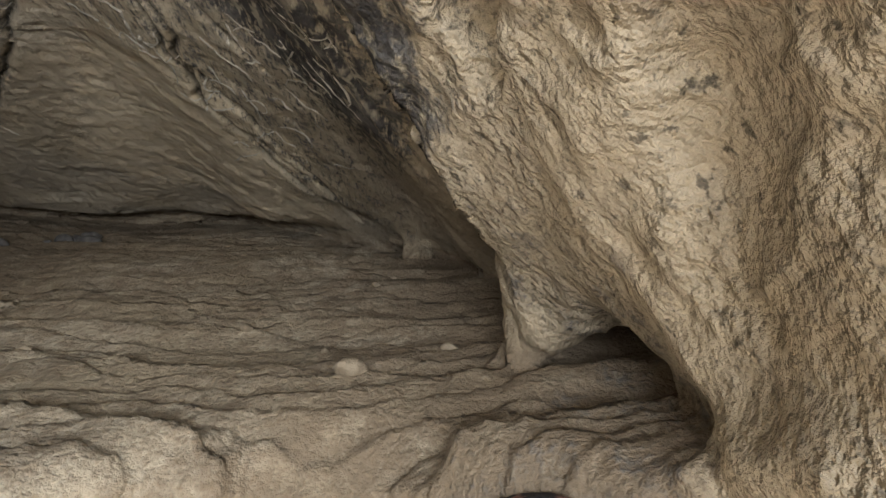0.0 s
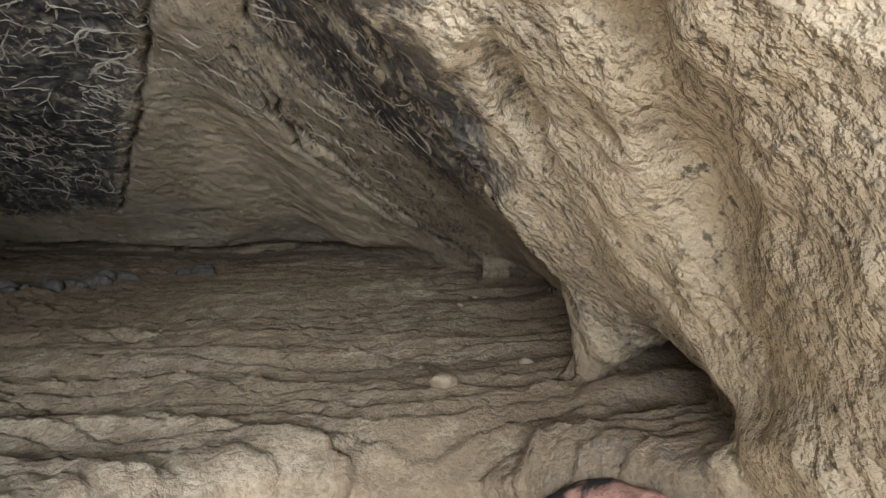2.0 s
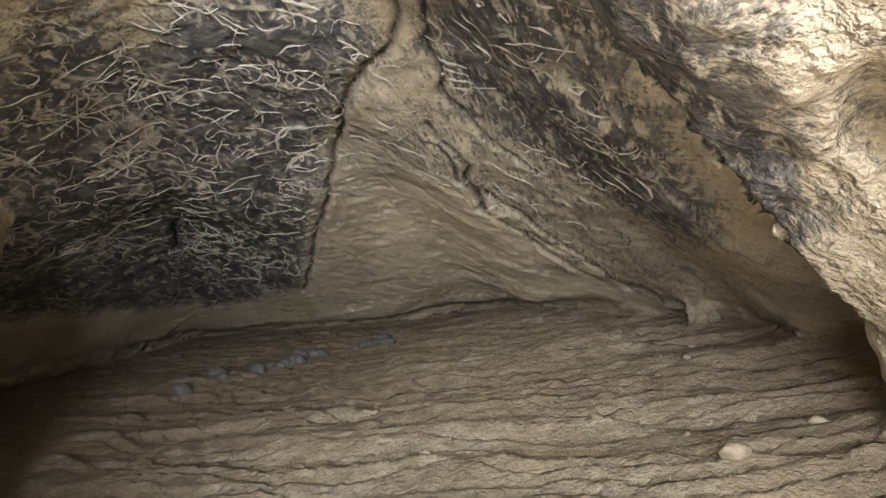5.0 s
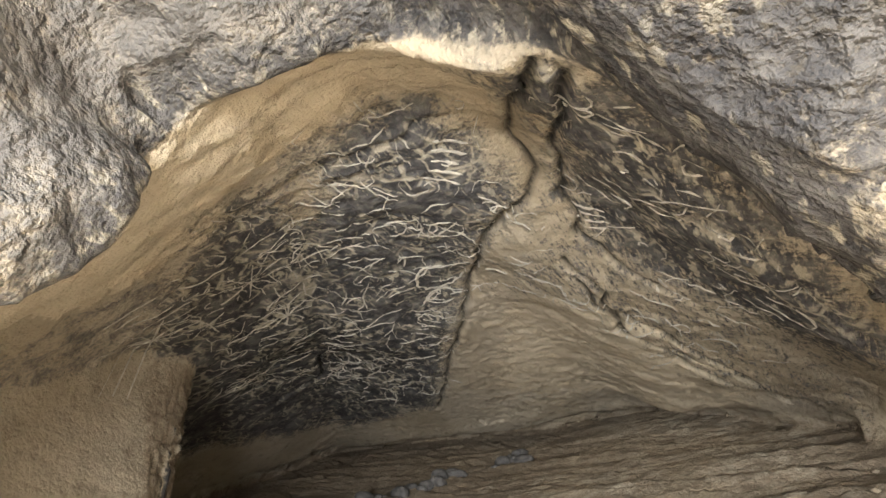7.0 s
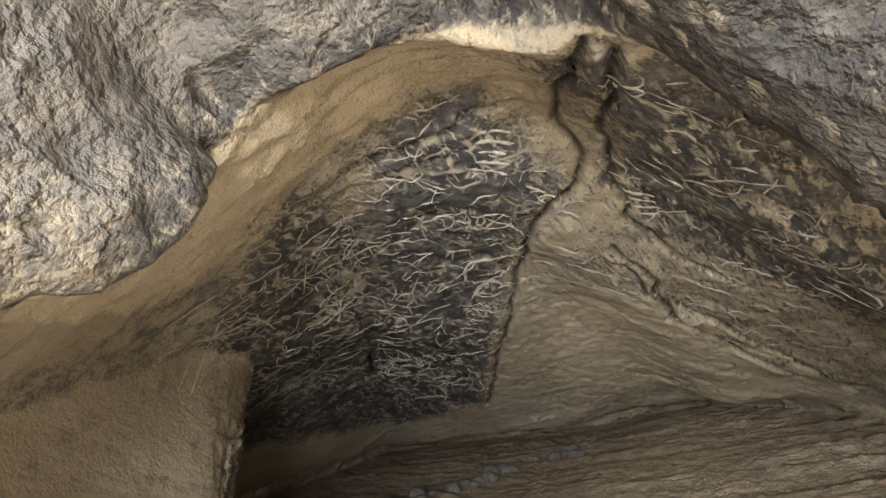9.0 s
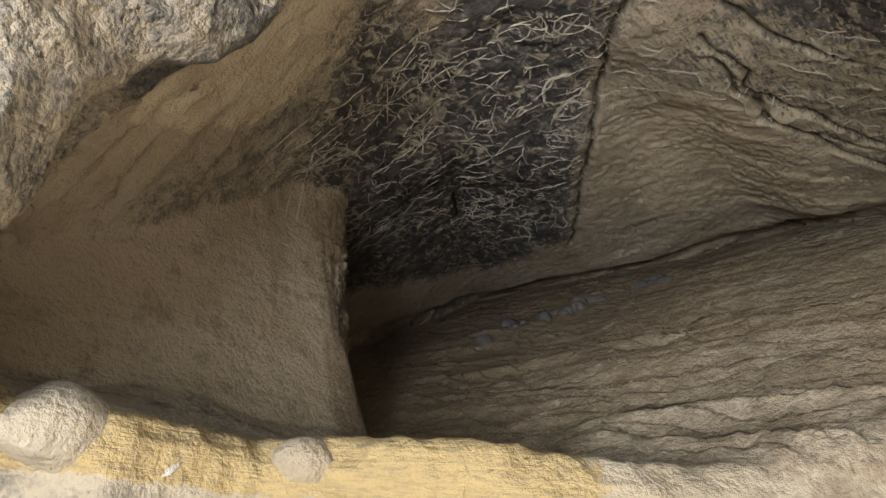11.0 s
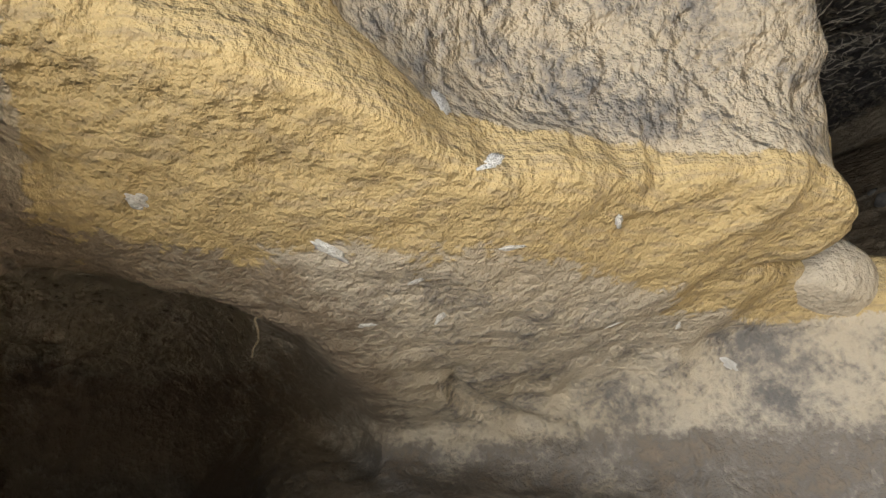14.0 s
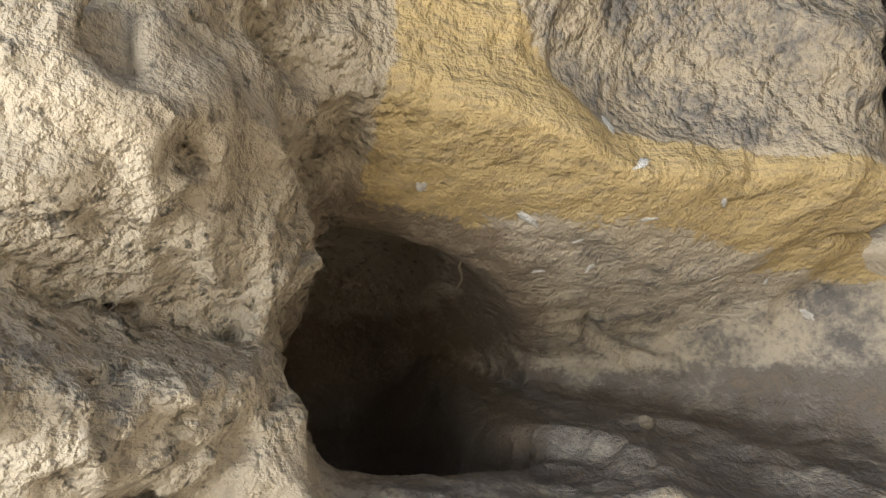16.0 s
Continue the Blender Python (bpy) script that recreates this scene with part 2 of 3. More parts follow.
# ---- materials ----
class Nodes:
    """Short hand for a material's node tree."""

    def __init__(self, name):
        self.material = bpy.data.materials.new(name)
        self.material.use_nodes = True
        self.tree = self.material.node_tree
        self.shader = self.tree.nodes["Principled BSDF"]

    def node(self, kind, **sockets):
        n = self.tree.nodes.new(kind)
        for key, value in sockets.items():
            self.put(n, key.replace("_", " "), value)
        return n

    def put(self, n, key, value):
        if hasattr(value, "is_output"):
            self.tree.links.new(value, n.inputs[key])
        else:
            n.inputs[key].default_value = value

    def math(self, kind, a, b=0.0, clamp=False):
        n = self.tree.nodes.new("ShaderNodeMath")
        n.operation, n.use_clamp = kind, clamp
        self.put(n, 0, a)
        self.put(n, 1, b)
        return n.outputs[0]

    def mix(self, factor, a, b):
        n = self.tree.nodes.new("ShaderNodeMix")
        n.data_type = "RGBA"
        self.put(n, 0, factor)
        self.put(n, 6, a)
        self.put(n, 7, b)
        return n.outputs[2]

    def place(self, scale=(1, 1, 1), turn=(0, 0, 0)):
        g = self.node("ShaderNodeNewGeometry")
        m = self.node("ShaderNodeMapping")
        m.inputs["Scale"].default_value = scale
        m.inputs["Rotation"].default_value = [radians(a) for a in turn]
        self.tree.links.new(g.outputs["Position"], m.inputs["Vector"])
        return m.outputs[0]

    def noise(self, size, detail=4.0, rough=0.55, scale=(1, 1, 1), turn=(0, 0, 0)):
        n = self.node("ShaderNodeTexNoise", Vector=self.place(scale, turn), Scale=1.0 / size, Detail=detail, Roughness=rough)
        return n.outputs["Fac"]

    def lines(self, size, width, turn=(0, 0, 0), scale=(1, 1, 1), seed=0.0):
        """Thin broken lines that cross one another, as from scratching."""
        bend = self.tree.nodes.new("ShaderNodeVectorMath")
        bend.operation = "MULTIPLY_ADD"
        wobble = self.node("ShaderNodeTexNoise", Vector=self.place(), Scale=0.7 / size, Detail=2.0)
        self.tree.links.new(wobble.outputs["Color"], bend.inputs[0])
        bend.inputs[1].default_value = (0.4 * size, 0.4 * size, 0.4 * size)
        self.tree.links.new(self.place(scale, turn), bend.inputs[2])
        shift = self.tree.nodes.new("ShaderNodeVectorMath")
        shift.inputs[1].default_value = (seed, 1.7 * seed, 0.0)
        self.tree.links.new(bend.outputs[0], shift.inputs[0])
        cell = self.node("ShaderNodeTexVoronoi", Vector=shift.outputs[0], Scale=1.0 / size)
        cell.feature = "DISTANCE_TO_EDGE"
        thin = self.band(cell.outputs["Distance"], width, width * 0.35)
        return self.math("MULTIPLY", thin, self.band(self.noise(size * 0.8, 2, 0.6), 0.47, 0.58))

    def band(self, value, low, high):
        n = self.tree.nodes.new("ShaderNodeMapRange")
        n.interpolation_type = "SMOOTHSTEP"
        self.put(n, 0, value)
        n.inputs[1].default_value, n.inputs[2].default_value = low, high
        return n.outputs[0]

    def mask(self, name):
        n = self.tree.nodes.new("ShaderNodeAttribute")
        n.attribute_name = name
        return n.outputs["Fac"]


def stone_material():
    m = Nodes("cave_stone")
    big, mid, fine = m.noise(0.7, 3), m.noise(0.12, 5, 0.6), m.noise(0.018, 4, 0.65)
    tan = m.mix(m.band(big, 0.35, 0.65), (0.42, 0.35, 0.25, 1), (0.50, 0.435, 0.335, 1))
    tan = m.mix(m.band(mid, 0.5, 0.8), tan, (0.31, 0.26, 0.195, 1))
    tan = m.mix(m.math("MULTIPLY", m.band(fine, 0.55, 0.75), 0.35), tan, (0.2, 0.16, 0.11, 1))
    edge = m.math("ADD", m.math("MULTIPLY", m.math("SUBTRACT", mid, 0.5), 1.1), m.math("MULTIPLY", m.math("SUBTRACT", fine, 0.5), 0.9))

    def region(name, low=0.42, high=0.58):
        return m.band(m.math("ADD", m.mask(name), edge), low, high)

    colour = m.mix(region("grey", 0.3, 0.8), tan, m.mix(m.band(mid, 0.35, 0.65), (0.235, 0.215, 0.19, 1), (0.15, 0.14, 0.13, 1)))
    colour = m.mix(region("brown_tone", 0.2, 0.9), colour, m.mix(mid, (0.175, 0.135, 0.09, 1), (0.29, 0.23, 0.165, 1)))
    streak = m.noise(0.05, 3, 0.6, (1, 1, 7), (0, 0, 0))
    gold = m.mix(m.band(streak, 0.45, 0.65), (0.48, 0.36, 0.175, 1), (0.38, 0.29, 0.16, 1))
    colour = m.mix(region("gold"), colour, gold)
    pale = m.mix(m.band(mid, 0.4, 0.7), (0.62, 0.53, 0.39, 1), (0.53, 0.44, 0.31, 1))
    colour = m.mix(region("pale"), colour, pale)
    fleck = m.noise(0.045, 3, 0.6, (1.0, 0.45, 1.0), (0, 0, 35))
    soot = m.mix(m.band(mid, 0.4, 0.7), (0.06, 0.058, 0.06, 1), (0.17, 0.16, 0.15, 1))
    soot = m.mix(m.math("MULTIPLY", m.band(fleck, 0.53, 0.63), m.band(m.noise(0.3, 4), 0.36, 0.62)), soot, (0.42, 0.38, 0.30, 1))
    marks = m.lines(0.17, 0.055, (0, 0, 30), (1.0, 0.55, 1.0), 3.1)
    marks = m.math("MAXIMUM", marks, m.lines(0.30, 0.036, (0, 0, -25), (0.6, 1.0, 1.0), 7.7))
    marks = m.math("MAXIMUM", marks, m.lines(0.10, 0.07, (0, 0, 70), (1.0, 0.6, 1.0), 1.3))
    marks = m.math("MULTIPLY", m.math("MULTIPLY", marks, m.mask("carved")), m.band(m.noise(0.35, 3), 0.43, 0.56))
    soot = m.mix(m.math("MULTIPLY", marks, 0.6), soot, (0.56, 0.50, 0.39, 1))
    slant = m.noise(0.04, 4, 0.7, (2.2, 0.5, 1.0), (0, 0, 35))
    sooted = m.math("ADD", m.mask("soot"), m.math("MULTIPLY", m.math("SUBTRACT", slant, 0.5), m.math("MULTIPLY", m.mask("thin"), 1.5)))
    sooted = m.band(m.math("ADD", sooted, edge), 0.22, 0.66)
    colour = m.mix(sooted, colour, soot)
    speck = m.math("MULTIPLY", m.band(m.noise(0.035, 3, 0.7), 0.57, 0.68), m.math("MULTIPLY", m.mask("rough"), m.band(big, 0.32, 0.54)))
    colour = m.mix(m.math("MULTIPLY", speck, 0.9), colour, (0.10, 0.088, 0.07, 1))
    colour = m.mix(m.math("MULTIPLY", m.mask("crack"), 0.9), colour, (0.012, 0.011, 0.01, 1))
    m.put(m.shader, "Base Color", colour)
    m.put(m.shader, "Roughness", m.math("ADD", m.math("MULTIPLY", fine, 0.25), 0.68))
    m.put(m.shader, "Specular IOR Level", 0.25)
    pits = m.noise(0.03, 3, 0.5)
    h = m.math("ADD", m.math("MULTIPLY", fine, 0.016), m.math("MULTIPLY", mid, 0.03))
    h = m.math("ADD", h, m.math("MULTIPLY", m.math("MULTIPLY", pits, m.math("MULTIPLY", m.mask("rough"), m.band(m.noise(0.4, 3), 0.25, 0.6))), 0.045))
    layers = m.noise(0.16, 4, 0.6, (0.35, 0.35, 6), (8, 5, 0))
    h = m.math("ADD", h, m.math("MULTIPLY", m.math("MULTIPLY", layers, m.mask("layer")), 0.014))
    slopes = m.noise(0.09, 4, 0.6, (2.4, 0.35, 1.0), (0, 0, 35))
    h = m.math("ADD", h, m.math("MULTIPLY", m.math("MULTIPLY", slopes, m.mask("thin")), 0.022))
    h = m.math("ADD", h, m.math("MULTIPLY", m.math("MULTIPLY", marks, m.mask("soot")), -0.006))
    b = m.node("ShaderNodeBump", Strength=1.0, Distance=1.0, Height=h)
    m.put(m.shader, "Normal", b.outputs[0])
    return m.material


def sand_material():
    m = Nodes("sand")
    m.put(m.shader, "Base Color", m.mix(m.noise(0.6, 5), (0.54, 0.48, 0.39, 1), (0.66, 0.595, 0.49, 1)))
    m.put(m.shader, "Roughness", 0.9)
    b = m.node("ShaderNodeBump", Strength=0.6, Distance=0.03, Height=m.noise(0.03, 4))
    m.put(m.shader, "Normal", b.outputs[0])
    return m.material


STONE, SAND = stone_material(), sand_material()


SOOT_MAIN = ((-2.20, 0.35), (-2.05, 0.70), (-2.32, 0.92), (-2.20, 0.58), (-1.92, 0.46), (-1.52, 0.45), (-1.34, 0.56), (-1.34, 1.00),
             (-1.30, 1.25), (-1.79, 1.71), (-2.40, 2.50), (-3.70, 4.26), (-4.90, 4.30), (-5.00, 2.40), (-4.20, 1.25), (-3.35, 0.92), (-2.95, 0.72), (-2.62, 0.55))
SOOT_RIB = ((-1.12, 0.30), (-0.75, 0.15), (-0.42, 0.60), (-0.25, 1.30), (-0.05, 2.00), (-0.30, 2.60), (-0.75, 2.20), (-1.08, 1.90), (-1.22, 1.40), (-1.02, 0.85))
SOOT_THIN = ((-1.30, 1.30), (-1.00, 1.70), (-0.10, 2.20), (-0.20, 4.20), (-1.20, 3.90), (-1.50, 2.60), (-2.40, 2.60))
PALE_LIP = ((-1.80, -0.25), (-1.20, 0.00), (-0.98, 0.16), (-1.00, 0.50), (-1.20, 0.72), (-1.32, 0.58), (-1.50, 0.42), (-1.92, 0.40), (-2.16, 0.32), (-2.30, 0.62), (-2.55, 0.48), (-2.75, 0.30), (-2.50, -0.20))
PALE_RIB = ((-0.72, 0.75), (-0.50, 0.95), (-0.34, 1.50), (-0.36, 1.80), (-0.55, 1.55), (-0.66, 1.15))
PALE_LOW = ((-1.60, 2.20), (-1.15, 2.50), (-0.55, 3.40), (-0.85, 4.40), (-1.60, 4.80), (-2.60, 4.70), (-3.00, 4.10), (-2.45, 3.10), (-1.95, 2.45))


def paint(v, n):
    """Where the rock is sooty, golden, pale, grey, brown, rough, layered or cracked."""
    x, y, z = v.T
    d = y - lip_line(x)
    above = step(0.02, 0.25, z - shelf_height(x, y))
    back = step(-0.01, 0.05, d) * above
    front = 1 - step(-0.01, 0.05, d)
    vault = back * step(0.1, -0.2, x)
    soot = vault * np.maximum.reduce([0.8 * patch(x, y, SOOT_MAIN, 0.35), 0.75 * patch(x, y, SOOT_RIB, 0.4), 0.33 * patch(x, y, SOOT_THIN, 0.5)])
    roofing = front * step(2.2, 2.7, z)
    soot = np.maximum(soot, roofing * (0.8 * bump(x, -0.35, 0.55) * step(-0.5, 0.1, y) * step(1.5, 0.9, y) + 0.55 * bump(d, 0.0, 0.25)))
    soot = np.maximum(soot, 0.26 * front * step(-0.3, 0.0, x) * step(0.55, 1.4, y))
    floor = step(0.35, 0.15, z)
    pale = vault * np.maximum.reduce([patch(x, y, PALE_LIP, 0.1), patch(x, y, PALE_RIB, 0.08), 0.75 * patch(x, y, PALE_LOW, 0.5)])
    top = np.where(y > -0.5, 1.74, 1.63) + 0.8 * np.clip(-1.3 - y, 0, 0.6)
    west = step(-1.0, -1.75, x) * step(1.1, 0.7, y) * step(-1.8, -1.7, y)
    gold = west * step(1.47, 1.53, z) * step(top + 0.04, top - 0.02, z) * step(-2.45, -2.25, x)
    grey = west * np.maximum(0.5 * step(top - 0.02, top + 0.05, z) * step(2.0, 1.75, z), 0.42 * step(1.54, 1.46, z))
    grey = np.maximum(grey, 0.75 * bump(x, -2.33, 0.2) * bump(y, -0.3, 0.2) * step(1.56, 1.48, z))
    grey = np.maximum(grey, 0.55 * vault * patch(x, y, ((-2.6, 0.5), (-3.3, 1.4), (-4.2, 2.6), (-4.6, 1.8), (-3.6, 0.2), (-2.9, -0.1)), 0.3))
    # the vault turns greyer and darker as it comes down to the shelf
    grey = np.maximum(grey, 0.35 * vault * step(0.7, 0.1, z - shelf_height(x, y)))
    grey = np.maximum(grey, 0.85 * roofing)
    grey = np.maximum(grey, 0.55 * front * step(-1.4, -1.7, x) * step(1.75, 1.9, z))
    shelf = (1 - above) * step(0.9, 1.2, y) + 0.35 * (1 - above) * step(-2.2, -2.6, x) * step(1.62, 1.7, z)
    brown_tone = np.clip(0.55 * shelf + 0.3 * shelf * step(-1.0, 0.3, x), 0, 1)
    # the whole hollow beside the pier takes the darker brown
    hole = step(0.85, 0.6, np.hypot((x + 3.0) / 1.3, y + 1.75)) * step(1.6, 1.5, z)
    brown_tone = np.maximum(brown_tone, 0.8 * hole)
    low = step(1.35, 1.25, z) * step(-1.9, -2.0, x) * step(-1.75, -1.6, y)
    grey, brown_tone = np.maximum(grey, 0.75 * low), np.maximum(brown_tone, 0.42 * low)
    pier = step(0.16, 0.06, pier_distance(x, y, z))
    rough = np.clip(front * (1 - 0.6 * gold), 0, 1) * np.maximum(step(1.4, 1.7, z), pier) * (1 - shelf)
    crack = np.where((z > shelf_height(x, y) + 0.4) & (d > 0), np.exp(-(crack_distance(x, y) / 0.015) ** 2), 0)
    thin = vault * np.clip(patch(x, y, SOOT_THIN, 0.5) + patch(x, y, SOOT_RIB, 0.4), 0, 1)
    return {"thin": thin, "carved": vault, "soot": soot, "gold": gold, "pale": np.maximum(pale, floor), "grey": grey, "brown_tone": brown_tone, "rough": rough,
            "layer": np.clip(0.7 * pier + 1.0 * gold + 0.25 * shelf, 0, 1), "crack": crack}



# ---- the rock's skin, found on a grid and refined ----
LO, HI, CELL = (-6.6, -3.0, -0.3), (1.4, 6.6, 5.3), 0.06


def skin():
    n = [int((b - a) / CELL) + 1 for a, b in zip(LO, HI)]
    ax = [np.arange(m) * CELL + a for m, a in zip(n, LO)]
    val = np.empty(n, np.float32)
    wide = [np.append(a[::4], a[-1]) for a in ax]
    rough = rock(*np.meshgrid(*wide, indexing="ij"))
    near = np.abs(rough) < 0.62
    for k in range(3):
        near |= np.roll(near, 1, k) | np.roll(near, -1, k)
    at = [np.minimum((np.arange(m) + 2) // 4, len(w) - 1) for m, w in zip(n, wide)]
    pick = near[np.ix_(*at)]
    val[:] = rough[np.ix_(*at)]
    where = np.argwhere(pick)
    for i in range(0, len(where), 300000):
        w = where[i:i + 300000]
        val[tuple(w.T)] = rock(ax[0][w[:, 0]], ax[1][w[:, 1]], ax[2][w[:, 2]])
    solid = val > 0
    corner = [solid[a:n[0] - 1 + a, b:n[1] - 1 + b, c:n[2] - 1 + c] for a in (0, 1) for b in (0, 1) for c in (0, 1)]
    total = sum(c.astype(np.int8) for c in corner)
    cells = np.argwhere((total > 0) & (total < 8))
    number = -np.ones([m - 1 for m in n], np.int64)
    number[tuple(cells.T)] = np.arange(len(cells))
    acc, cnt = np.zeros((len(cells), 3)), np.zeros(len(cells))
    for axis in range(3):
        e = np.eye(3, dtype=int)[axis]
        others = [np.eye(3, dtype=int)[k] for k in range(3) if k != axis]
        for p in (0, 1):
            for q in (0, 1):
                a = cells + p * others[0] + q * others[1]
                va, vb = val[tuple(a.T)], val[tuple((a + e).T)]
                cross = (va > 0) != (vb > 0)
                t = np.where(cross, va / np.where(cross, va - vb, 1), 0)
                acc += (a + t[:, None] * e) * cross[:, None]
                cnt += cross
    verts = acc / cnt[:, None] * CELL + np.array(LO)
    quads = []
    for axis in range(3):
        e = np.eye(3, dtype=int)[axis]
        u, v = [np.eye(3, dtype=int)[(axis + k) % 3] for k in (1, 2)]
        s0 = solid[tuple(slice(0, m - 1) if k == axis else slice(None) for k, m in enumerate(n))]
        s1 = solid[tuple(slice(1, m) if k == axis else slice(None) for k, m in enumerate(n))]
        at = np.argwhere(s0 != s1)
        at = at[np.all((at - u - v >= 0) & (at < np.array(n) - 1), axis=1)]
        flip = ~s0[tuple(at.T)]
        q = np.stack([number[tuple((at - d).T)] for d in (u + v, v, 0 * u, u)], 1)
        good = np.all(q >= 0, 1)
        q, flip = q[good], flip[good]
        q[flip] = q[flip][:, ::-1]
        quads.append(q)
    return verts, np.concatenate(quads)


def settle(verts, times=2, most=0.05):
    """Pull points onto the rock's skin."""
    for _ in range(times):
        x, y, z = verts.T
        e = 0.006
        f = rock(x, y, z)
        g = np.stack([rock(x + e, y, z) - f, rock(x, y + e, z) - f, rock(x, y, z + e) - f], 1) / e
        s = f / np.maximum((g * g).sum(1), 0.2)
        verts = verts - np.clip(s[:, None] * g, -most, most)
    return verts


def press(verts, normals, times=2):
    """Move the points of the fine skin along their normals."""
    x, y, z = (verts[::97] + 0.02 * normals[::97]).T
    way = 1 if np.median(rock(x, y, z)) < 0 else -1
    for _ in range(times):
        f = rock(*verts.T)
        verts = verts + way * np.clip(0.85 * f, -0.05, 0.05)[:, None] * normals
    return verts


def halve(verts, quads):
    """Each four-cornered face becomes four."""
    e = np.stack([quads, np.roll(quads, -1, 1)], 2).reshape(-1, 2)
    e.sort(axis=1)
    key = e[:, 0] * len(verts) + e[:, 1]
    uniq, inv = np.unique(key, return_inverse=True)
    mids = (verts[uniq // len(verts)] + verts[uniq % len(verts)]) / 2
    centres = verts[quads].mean(1)
    m = (len(verts) + inv).reshape(-1, 4)
    c = len(verts) + len(mids) + np.arange(len(quads))
    faces = [np.stack([quads[:, k], m[:, k], c, m[:, k - 1]], 1) for k in range(4)]
    return np.concatenate([verts, mids, centres]), np.concatenate(faces)


def mesh_object(name, verts, normals, quads, material, masks=None):
    used, inv = np.unique(quads, return_inverse=True)
    me = bpy.data.meshes.new(name)
    me.from_pydata(verts[used].tolist(), [], inv.reshape(quads.shape).tolist())
    me.polygons.foreach_set("use_smooth", np.ones(len(me.polygons), bool))
    me.normals_split_custom_set_from_vertices(normals[used].tolist())
    for key in masks or {}:
        a = me.attributes.new(key, "FLOAT", "POINT")
        a.data.foreach_set("value", masks[key][used].astype(np.float32))
    me.materials.append(material)
    return new(name, me)


def normals_of(verts, quads):
    p = verts[quads]
    n = np.cross(p[:, 2] - p[:, 0], p[:, 3] - p[:, 1])
    out = np.zeros_like(verts)
    for k in range(4):
        for c in range(3):
            out[:, c] += np.bincount(quads[:, k], n[:, c], len(verts))
    return out / np.maximum(np.linalg.norm(out, axis=1), 1e-9)[:, None]


def largest(verts, quads):
    """Only the one connected skin; crumbs of rock in the air go."""
    tag = np.arange(len(verts))
    while True:
        low = tag[quads].min(1)
        new_tag = tag.copy()
        np.minimum.at(new_tag, quads.ravel(), np.repeat(low, 4))
        new_tag = new_tag[new_tag]
        if np.array_equal(new_tag, tag):
            break
        tag = new_tag
    ids, counts = np.unique(tag[quads[:, 0]], return_counts=True)
    return quads[tag[quads[:, 0]] == ids[counts.argmax()]]


V, Q = skin()
Q = largest(V, Q)
V = settle(V)
V, Q = halve(V, Q)
V, Q = halve(V, Q)
V = press(V, normals_of(V, Q))
N = normals_of(V, Q)
masks = paint(V, N)
C, NC = V[Q].mean(1), N[Q].mean(1)
cx, cy, cz = C.T
front = cy < lip_line(cx) + 0.06
kind = np.zeros(len(Q), int)
kind[front & (cx > -0.25)] = 1
kind[front & (cx <= -0.25)] = 2
kind[front & (cx < -1.45) & (cz < 2.7)] = 3
kind[~front & (cz < shelf_height(cx, cy) + 0.08)] = 4
kind[(cx < -1.4) & (cz < 1.66) & (cy < 1.2)] = 5
kind[(cz < ground_height(cx, cy) + 0.12) & (cx > -1.9)] = 6
kind[(cx < -1.2) & (cy < -1.85) & (cz < 1.62) & (cz > 0.2) & (cx > -2.6)] = 7
PIECES = (
    ("wall_north", "vaulted sandstone wall blackened by soot and scratched", "cave wall"),
    ("wall_east", "rough pitted tan sandstone wall beside the small caves", "cave wall"),
    ("ceiling", "low rugged sandstone roof over the cave mouth", "cave roof"),
    ("wall_west", "overhanging grey-tan sandstone face with slanting groove", "cave wall"),
    ("floor_shelf", "sloping brown sandstone shelf worn in smooth ledges", "rock shelf"),
    ("wall_ledge", "undercut ledge of golden and grey banded sandstone", "rock ledge"),
    ("floor", "sandy trodden cave floor below the ledge", "cave floor"),
    ("wall_pier", "banded tan sandstone pier beside a dark hollow", "rock pier"),
)
for number, (name, label, category) in enumerate(PIECES):
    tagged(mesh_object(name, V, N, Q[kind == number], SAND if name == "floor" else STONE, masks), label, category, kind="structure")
bm = bmesh.new()
bmesh.ops.create_grid(bm, x_segments=40, y_segments=40, size=60)
for v in bm.verts:
    v.co.z = -0.12 + 0.02 * math.sin(v.co.x * 3) * math.cos(v.co.y * 2)
me = bpy.data.meshes.new("ground")
bm.to_mesh(me)
me.materials.append(SAND)
tagged(new("ground", me), "sunlit pale sandy ground outside the cave mouth", "ground", kind="structure")


# ---- loose stones, crusts and scratched signs ----
def part_mesh(name, bm, material, smooth=True):
    me = bpy.data.meshes.new(name)
    bm.to_mesh(me)
    bm.free()
    if smooth:
        me.polygons.foreach_set("use_smooth", np.ones(len(me.polygons), bool))
    me.materials.append(material)
    return me


def drop(x, y, z):
    """The height of the rock under a point in the air."""
    zs = z - np.arange(0, 1.2, 0.008)
    f = rock(np.full(len(zs), float(x)), np.full(len(zs), float(y)), zs)
    k = int((f > 0).argmax())
    return float(zs[k]) if f[k] > 0 else z


def on_skin(p):
    """The nearest point of the rock's skin, and the way out of the rock there."""
    v = settle(np.array([p], float), 6, 0.03)
    e = 0.01
    x, y, z = v.T
    g = np.array([(rock(x + e, y, z) - rock(x - e, y, z))[0], (rock(x, y + e, z) - rock(x, y - e, z))[0], (rock(x, y, z + e) - rock(x, y, z - e))[0]])
    return Vector(v[0]), Vector(-g).normalized()


